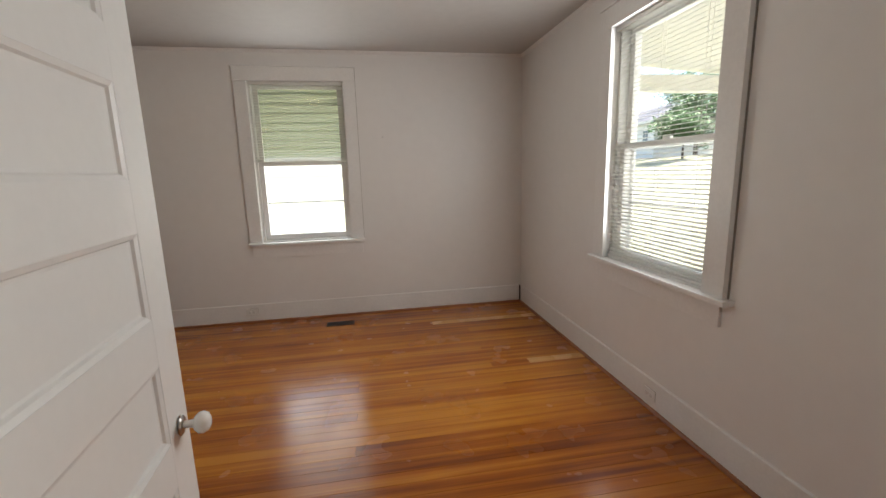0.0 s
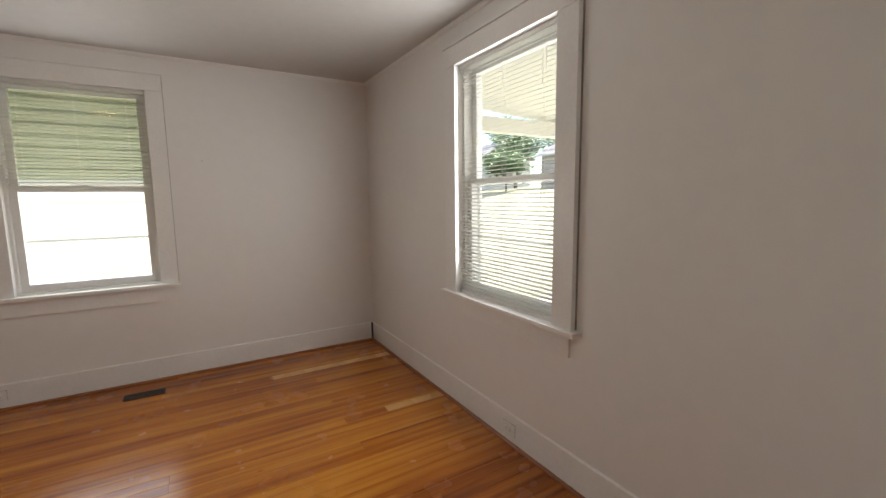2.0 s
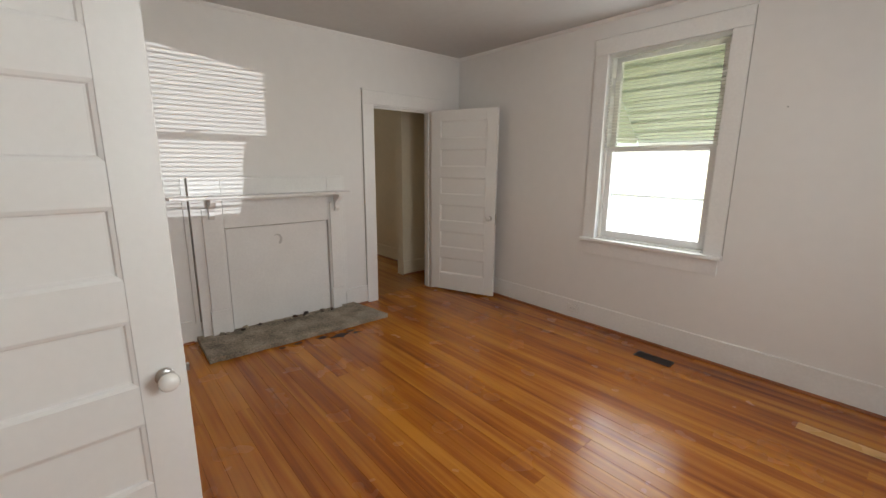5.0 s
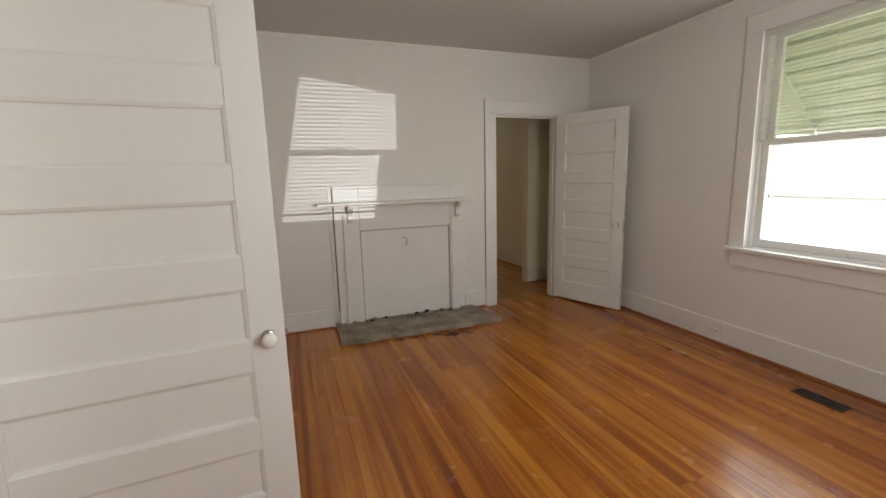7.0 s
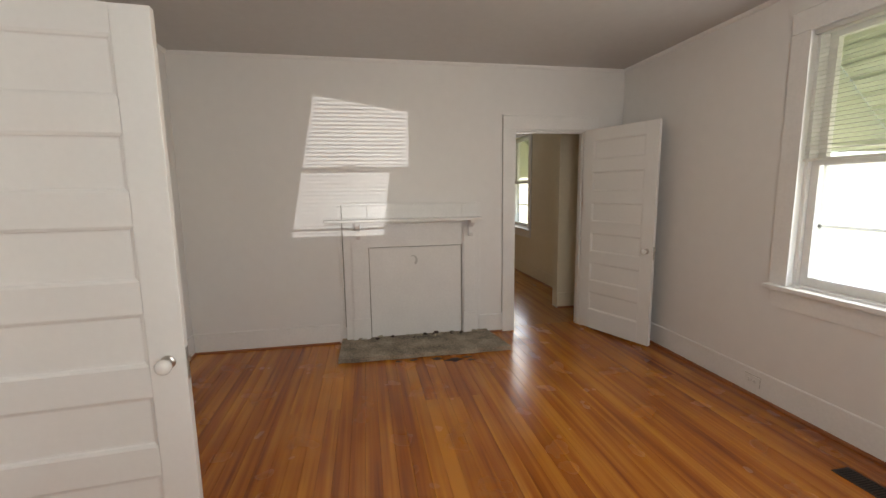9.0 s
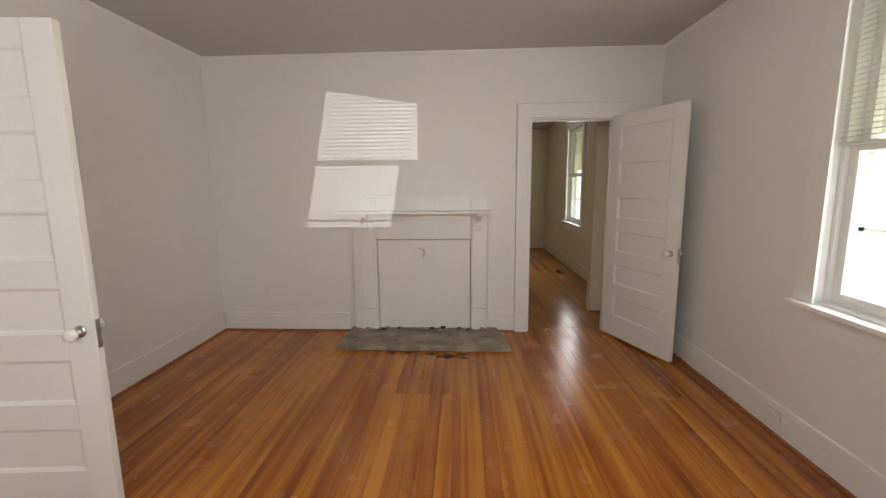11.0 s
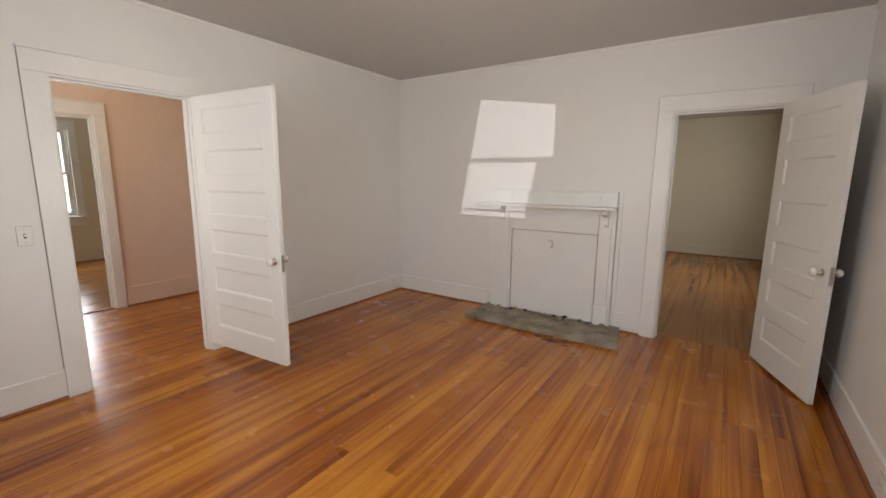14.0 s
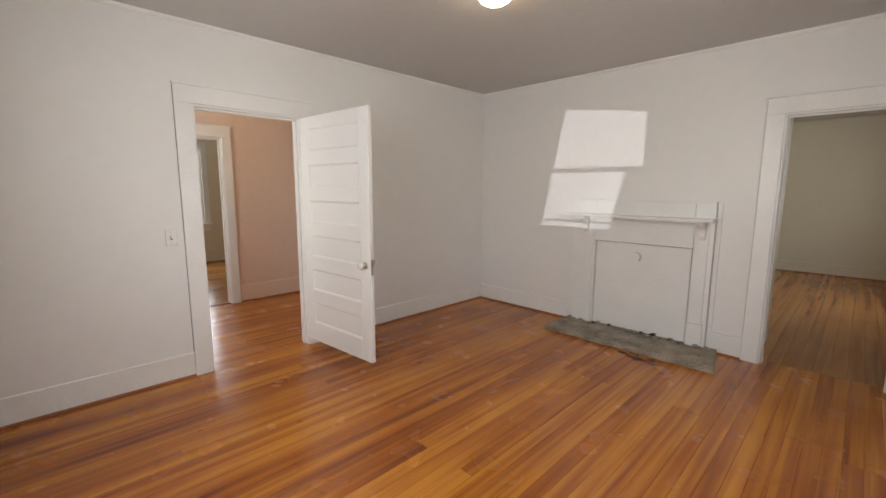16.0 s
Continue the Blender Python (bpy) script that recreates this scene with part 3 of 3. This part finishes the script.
rng = random.Random(4)
nseg = 26
pts = [(W + 0.001, 2.625), (W + 0.001, 4.06)] + [(-1.505 - 0.02 * i / nseg + rng.uniform(-0.007, 0.007), 4.15 - (4.15 - 2.612) * i / nseg) for i in range(nseg + 1)]
hearth = tagged(part("hearth_slab", prism(pts, (0.0035, 0.042), "z"), CONCRETE), "worn grey concrete hearth slab on the floor", "hearth")
for i in range(34):
    bm = bmesh.new()
    r = rng.uniform(0.008, 0.03)
    bmesh.ops.create_icosphere(bm, subdivisions=1, radius=r)
    for v in bm.verts:
        v.co *= rng.uniform(0.6, 1.3)
        v.co.z *= 0.45
    lowest = min(v.co.z for v in bm.verts)
    y = rng.uniform(2.75, 3.98)
    o = tagged(part("plaster_crumb", bm, RUBBLE if rng.random() < 0.8 else CHAR), "crumb of broken mortar on the hearth", "rubble", "crumbs along the firebox")
    o.location = (X + 0.035 + abs(rng.gauss(0, 0.022)) if y < 2.9 or y > 3.8 else W + 0.055 + abs(rng.gauss(0, 0.03)), y, 0.0425 - lowest)
for cx, cy, r in ((-1.41, 3.60, 0.085), (-1.46, 3.45, 0.05), (-1.475, 3.25, 0.035), (-1.47, 3.12, 0.03), (-1.38, 3.74, 0.035), (-1.45, 3.72, 0.04)):
    o = []
    for i in range(18):
        a = 2 * math.pi * i / 18
        k = r * rng.uniform(0.5, 1.15)
        o.append((cx + 0.6 * k * math.cos(a), cy + 1.1 * k * math.sin(a)))
    tagged(part("burn_mark", prism(o, (0.0005, 0.0022), "z"), CHAR), "dark charred patch on the boards before the hearth", "burn mark", "burn marks")

# ---- fixtures ----
def ceiling_lamp(x, y, label):
    ob = empty("ceiling_lamp", pose(x, y, H) @ Matrix.Diagonal((0.70, 0.70, 0.80, 1)), label, "ceiling lamp")
    part("canopy", lathe([(0, -0.0005), (0.155, -0.0005), (0.160, -0.012), (0.150, -0.026), (0.14, -0.028), (0, -0.028)], 40), PLASTIC, ob)
    part("glass_bowl", lathe([(0.142, -0.0285), (0.150, -0.036), (0.146, -0.058), (0.125, -0.082), (0.090, -0.101), (0.045, -0.112), (0.0, -0.115)], 40), LAMPG, ob, "lit white glass bowl")
    part("finial", lathe([(0, -0.114), (0.010, -0.1155), (0.012, -0.121), (0.007, -0.127), (0.004, -0.134), (0, -0.136)], 16), CHROME, ob, "small dark metal finial")
    return ob


ceiling_lamp(0.097, 3.163, "white glass bowl ceiling lamp, lit")
ceiling_lamp(0.35, 0.25, "white glass bowl lamp in the hall, lit")


def wall_plate(name, m, label, category, kind):
    """Local y points into the room."""
    ob = empty(name, m, label, category)
    # grey sheet drawn as the thin shadow line round the plate
    part("shadow_gap", boxes(((-0.0365, 0.0002, -0.0585), (0.0365, 0.0012, 0.0585))), SEAM, ob)
    part("plate", boxes(((-0.035, 0.0005, -0.057), (0.035, 0.006, 0.057)), bevel=0.0025), PLASTIC, ob)
    if kind == "switch":
        part("toggle", boxes(((-0.005, 0.006, -0.004), (0.005, 0.018, 0.012)), bevel=0.0015), PLASTIC, ob)
        part("toggle_slot", boxes(((-0.007, 0.0055, -0.014), (0.007, 0.0066, 0.014))), GAP, ob)
    else:
        for dz in (-0.02, 0.02):
            s = part("socket", lathe([(0, 0.0085), (0.014, 0.0085), (0.016, 0.006)], 20, "y"), PLASTIC, ob)
            s.location = (0, 0, dz)
            for dx in (-0.006, 0.006):
                part("slot", boxes(((dx - 0.001, 0.0083, -0.004), (dx + 0.001, 0.0089, 0.005))), GAP, s)
    for dz in (-0.041, 0.041) if kind == "switch" else (0.0,):
        part("screw", lathe([(0, 0.0072), (0.003, 0.0068), (0.0035, 0.006)], 10, "y"), CHROME, ob).location = (0, 0, dz)
    return ob


wall_plate("light_switch", pose(1.49, S, 1.09), "white toggle light switch beside the door casing", "light switch", "switch")
wall_plate("wall_outlet", pose(E - 0.013, 3.26, 0.095, 0, 90, 90), "white outlet set sideways in the baseboard", "outlet", "outlet")
wall_plate("wall_outlet", pose(-0.36, N - 0.013, 0.11, 0, 90, 180), "white painted outlet set sideways in the baseboard", "outlet", "outlet")

vent = empty("floor_vent", pose(0.53, 5.25, 0.0), "dark brown metal floor register by the north wall", "floor vent")
part("backing", boxes(((-0.125, -0.045, 0.0006), (0.125, 0.045, 0.0012))), GAP, vent)
part("frame", boxes(((-0.135, -0.055, 0.0005), (0.135, -0.043, 0.0045)), ((-0.135, 0.043, 0.0005), (0.135, 0.055, 0.0045)),
                    ((-0.135, -0.043, 0.0005), (-0.123, 0.043, 0.0045)), ((0.123, -0.043, 0.0005), (0.135, 0.043, 0.0045))), IRON, vent)
for i in range(17):
    x = -0.116 + i * 0.0145
    part("slat", boxes(((x - 0.0028, -0.043, 0.0012), (x + 0.0028, 0.043, 0.004))), IRON, vent)
v2 = copy_thing(vent, pose(-4.9, 5.33, 0.0))

for x, z in ((1.05, 1.83),):
    nl = tagged(part("wall_nail", lathe([(0, 0.010), (0.0035, 0.009), (0.0035, 0.007), (0.0018, 0.007), (0.0018, 0.0)], 10, "y"), IRON), "small dark nail in plaster", "nail")
    nl.matrix_world = pose(x, N, z, 0, 0, 180)

part_keep = part("keeper", boxes(((-0.0008, -0.012, -0.05), (0.0012, 0.012, 0.05)), bevel=0.0004), CHROME)
tagged(part_keep, "painted strike plate on the door jamb", "strike plate")
part_keep.matrix_world = pose(SO[1] - 0.0155, S - 0.02, 0.90)

# ---- outdoors ----
def rise(x, y):
    """The land climbs gently to the north-east, beyond the porch."""
    t, u = min(1.0, max(0.0, (x - 9) / 26)), min(1.0, max(0.0, (y - 9) / 12))
    return GROUND + 3.2 * t * t * (3 - 2 * t) * u * u * (3 - 2 * u)


g = bmesh.new()
xs = [-900, -100, 0, 9] + [11 + 2 * i for i in range(0, 13)] + [60, 200, 900]
ys = [-900, -60, 0, 9, 11, 13, 15, 17, 19, 21, 60, 900]
cols = [[g.verts.new((x, y, rise(x, y))) for y in ys] for x in xs]
for c0, c1 in zip(cols, cols[1:]):
    for k in range(len(ys) - 1):
        g.faces.new((c0[k], c1[k], c1[k + 1], c0[k + 1]))
structure("ground", g, GRASS, "sunlit dry lawn rising gently to the horizon", "ground")
structure("pavement", boxes(((E + 0.16, -6, GROUND + 0.001), (6.85, N + 0.75, -0.12))), CONC_OUT, "concrete porch floor", "porch floor")

porch = empty("porch", None, "white painted front porch roof on a boxed beam", "porch")
part("porch_ceiling", prism([(E + 0.16, 2.86), (7.0, 2.56), (7.0, 2.62), (E + 0.16, 2.92)], (-6, N + 0.8), "y"), PORCHC, porch)
part("beam", boxes(((6.55, -6, 2.30), (6.72, N + 0.78, 2.565)), bevel=0.006), PORCHC, porch)
part("end_beam", boxes(((E + 0.17, N + 0.58, 2.40), (6.549, N + 0.73, 2.60)), bevel=0.006), PORCHC, porch)
for yy in (N + 0.66, 1.2, -3.2):
    part("post", boxes(((6.57, yy - 0.07, -0.12), (6.70, yy + 0.07, 2.299)), bevel=0.006), PORCHC, porch)


# unseen mask added across the porch; its slanted gap shapes the sun flash on the fireplace wall
screen = empty("porch_screen", None, "added unseen light mask with a slanted gap", "porch screen")
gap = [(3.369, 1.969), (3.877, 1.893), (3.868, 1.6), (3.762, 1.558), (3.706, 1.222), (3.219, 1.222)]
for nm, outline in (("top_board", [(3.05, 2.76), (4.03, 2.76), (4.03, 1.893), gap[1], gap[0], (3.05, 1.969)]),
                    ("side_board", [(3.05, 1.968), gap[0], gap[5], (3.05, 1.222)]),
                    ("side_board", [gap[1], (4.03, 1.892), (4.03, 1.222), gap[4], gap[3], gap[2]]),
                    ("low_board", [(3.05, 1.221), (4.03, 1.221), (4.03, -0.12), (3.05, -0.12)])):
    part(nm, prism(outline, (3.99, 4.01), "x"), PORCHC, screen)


def awning(m, width, label):
    """A louvred metal window awning; local x along the wall, y outwards, top edge at z=0."""
    ob = empty("window_awning", m, label, "awning")
    drop, reach, n = 0.78, 0.85, 9
    for i in range(n):
        f0, f1 = i / n, (i + 1.25) / n
        p = [(f0 * reach, -f0 * drop + 0.012), (f1 * reach, -f1 * drop + 0.012), (f1 * reach, -f1 * drop), (f0 * reach, -f0 * drop)]
        part("louvre", prism([(y, z) for y, z in p], (-width / 2, width / 2), "x"), AWNING, ob)
    o, k = [], 14
    y0, z0 = reach * 1.04, -drop * 1.04
    top = [(-width / 2, z0 + 0.01), (width / 2, z0 + 0.01)]
    low = []
    for i in range(k):
        for j in range(4):
            u = (i + j / 4) / k
            low.append((width / 2 - u * width, z0 - 0.035 - 0.022 * math.sin(math.pi * j / 4)))
    low.append((-width / 2, z0 - 0.035))
    part("scalloped_valance", prism([top[0], top[1]] + low, (y0, y0 + 0.004), "y"), PORCHC, ob)
    for sx in (-1, 1):
        xw = sx * (width / 2 + 0.003)
        part("side_wing", prism([(0.0, 0.0), (reach, -drop), (reach, -drop - 0.04), (0.0, -drop - 0.04)], (xw - 0.002, xw + 0.002), "x"), AWNING, ob)
        x = sx * (width / 2 - 0.02)
        part("side_arm", prism([(0.0, -0.8), (0.02, -0.8), (reach, -drop), (reach, -drop + 0.02)], (x - 0.01, x + 0.01), "x"), PORCHC, ob)
    return ob


aw = awning(pose(0.25, N + 0.165, 2.50), 1.25, "white metal window awning with scalloped edge, green lawn bounce in its colour")
copy_thing(aw, pose(-5.1, NW2 + 0.165, 2.50))


def tree(x, y, height, spread, seed, label):
    r = random.Random(seed)
    ob = empty("tree", pose(x, y, rise(x, y) - 0.05), label, "tree", "trees across the street")
    bm = bmesh.new()
    def limb(p, q, r0, r1):
        d = (Vector(q) - Vector(p))
        rot = d.to_track_quat("Z", "Y").to_matrix()
        ra = [[bm.verts.new(Vector(c) + rot @ Vector((rr * math.cos(i * math.pi / 4), rr * math.sin(i * math.pi / 4), 0))) for i in range(8)] for c, rr in ((p, r0), (q, r1))]
        for i in range(8):
            bm.faces.new((ra[0][i], ra[0][(i + 1) % 8], ra[1][(i + 1) % 8], ra[1][i]))
    fork = (0, 0, height * 0.35)
    limb((0, 0, 0), fork, height * 0.03, height * 0.02)
    tips = []
    for i in range(9):
        a = r.uniform(0, 6.28)
        q = (math.cos(a) * spread * r.uniform(0.3, 0.75), math.sin(a) * spread * r.uniform(0.3, 0.75), height * r.uniform(0.5, 0.92))
        limb(fork, q, height * 0.012, height * 0.004)
        tips.append(q)
    part("trunk", bm, BARK, ob)
    verts, faces = [], []
    for tip in tips + [(0, 0, height * 0.8)]:
        for _ in range(16):
            c = Vector(tip) + Vector((r.gauss(0, spread * 0.2), r.gauss(0, spread * 0.2), r.gauss(0, height * 0.10)))
            for _ in range(26):
                p = c + Vector((r.gauss(0, 0.32), r.gauss(0, 0.32), r.gauss(0, 0.24)))
                u = Vector((r.uniform(-1, 1), r.uniform(-1, 1), r.uniform(-1, 1))).normalized() * 0.16
                v = u.orthogonal().normalized() * 0.10
                k = len(verts)
                verts += [p - u, p + v, p + u, p - v]
                faces.append((k, k + 1, k + 2, k + 3))
    me = bpy.data.meshes.new("crown")
    me.from_pydata(verts, [], faces)
    me.materials.append(LEAF)
    new("crown", me).parent = ob
    return ob


tree(35, 41, 8.0, 4.0, 1, "leafy green broadleaf tree across the yard")
tree(43, 40, 10.5, 5.0, 2, "tall leafy tree behind the grey-tan house")
tree(29, 35.5, 3.6, 2.4, 3, "low leafy shrub-like tree beside the houses")
tree(45, 55, 11.5, 5.5, 5, "tall leafy tree beyond the houses")
tree(40, 46, 10.0, 5.0, 6, "tall leafy tree between the two houses")


def house(name, m, w, d, h, wall_mat, label, windows):
    """A gabled house; local front faces -x, along y, base at z=0."""
    ob = empty(name, m, label, "house")
    part("wall", boxes(((0, -w / 2, 0), (d, w / 2, h))), wall_mat, ob)
    o = [(-0.5, h), (d / 2, h + 2.2), (d + 0.5, h), (d + 0.5, h + 0.18), (d / 2, h + 2.42), (-0.5, h + 0.18)]
    part("roof", prism(o, (-w / 2 - 0.4, w / 2 + 0.4), "y"), ROOFM, ob)
    for sy in (-1, 1):
        y = sy * w / 2
        part("gable", prism([(0, h + 0.002), (d, h + 0.002), (d / 2, h + 2.19)], (y - 0.06 * sy, y - 0.002 * sy), "y"), wall_mat, ob)
    part("fascia", boxes(((-0.53, -w / 2 - 0.4, h - 0.02), (-0.501, w / 2 + 0.4, h + 0.18))), PORCHC, ob)
    for y, z, ww, hh in windows:
        f = part("window", boxes(((-0.06, y - ww / 2 - 0.1, z - 0.1), (-0.001, y + ww / 2 + 0.1, z + hh + 0.1))), PORCHC, ob)
        part("pane", boxes(((-0.075, y - ww / 2, z), (-0.061, y - 0.03, z + hh))), PANE_DARK, f)
        part("pane", boxes(((-0.075, y + 0.03, z), (-0.061, y + ww / 2, z + hh))), PANE_DARK, f)
    return ob


house("house", pose(32, 28.0, rise(32, 28) - 0.1), 11, 8, 3.2, SIDING2, "grey-tan house with white trim across the yard", [(-3.5, 1.3, 1.0, 1.5), (0, 1.3, 1.0, 1.5), (3.0, 1.3, 1.0, 1.5)])
house("house", pose(33, 49.5, rise(33, 49) - 0.1), 9, 8, 4.0, SIDING, "white clapboard house among trees across the yard", [(-3.0, 1.6, 0.9, 1.6), (0, 1.6, 0.9, 1.6), (3, 1.6, 0.9, 1.6)])
# ---- floors: boards one by one ----
def plank_mesh(length, width, mat):
    bm = bmesh.new()
    c = 0.0007
    o = [(0, 0), (width, 0), (width, 0.018 - c), (width - c, 0.018), (c, 0.018), (0, 0.018 - c)]
    return mesh_of("plank", prism(o, (0, length), "x"), mat)


def plank_floor(name, x0, x1, y0, y1, width, label, seed, patches=(), mat=None):
    mat = mat or PINE
    r = random.Random(seed)
    fl = structure(name, boxes(((x0, y0, -0.2), (x1, y1, -0.0195))), SUB, label, "floor")
    cache = {}
    rows = int(math.ceil((y1 - y0) / width))
    for i in range(rows):
        y = y0 + i * width
        w = min(width, y1 - y) - 0.0009
        if w < 0.01:
            continue
        x = x0
        first = True
        while x < x1 - 0.02:
            L = min(r.choice((3.6, 4.2, 4.9)) if not first else r.choice((1.4, 2.9, 3.9, 4.8, 5.0, 5.2)), x1 - x)
            if x1 - x - L < 0.4:
                L = x1 - x
            first = False
            cuts = [(x, x + L, mat)]
            for px0, px1, py in patches:
                if y <= py < y + width:
                    cuts = [q for a, b, m in cuts for q in ((a, min(b, px0), m), (max(a, px0), min(b, px1), PALE), (max(a, px1), b, m)) if q[1] - q[0] > 0.01]
            for a, b, m in cuts:
                key = (round(b - a, 3), round(w, 4), m.name)
                if key not in cache:
                    cache[key] = plank_mesh(b - a - 0.0008, w, m)
                o = new("plank", cache[key])
                o.parent = fl
                o.location = (a, y, -0.018)
            x += L
    return fl


plank_floor("floor", W - 0.12, E, HY1, N, 0.083, "orange varnished heart pine board floor", 11, ((1.43, 2.49, 5.0), (2.04, 2.515, 4.035)))
plank_floor("floor_hall", W, E, HY0, HY1 - 0.002, 0.083, "orange varnished pine board floor of the hall", 12)
plank_floor("floor_back_room", W, E, BY, HY0 - 0.004, 0.10, "brown varnished board floor of the back room", 13, (), BROWN)
plank_floor("floor_west_room", FAR, W - 0.122, S, NW2, 0.10, "brown varnished board floor of the west room", 14, (), BROWN)
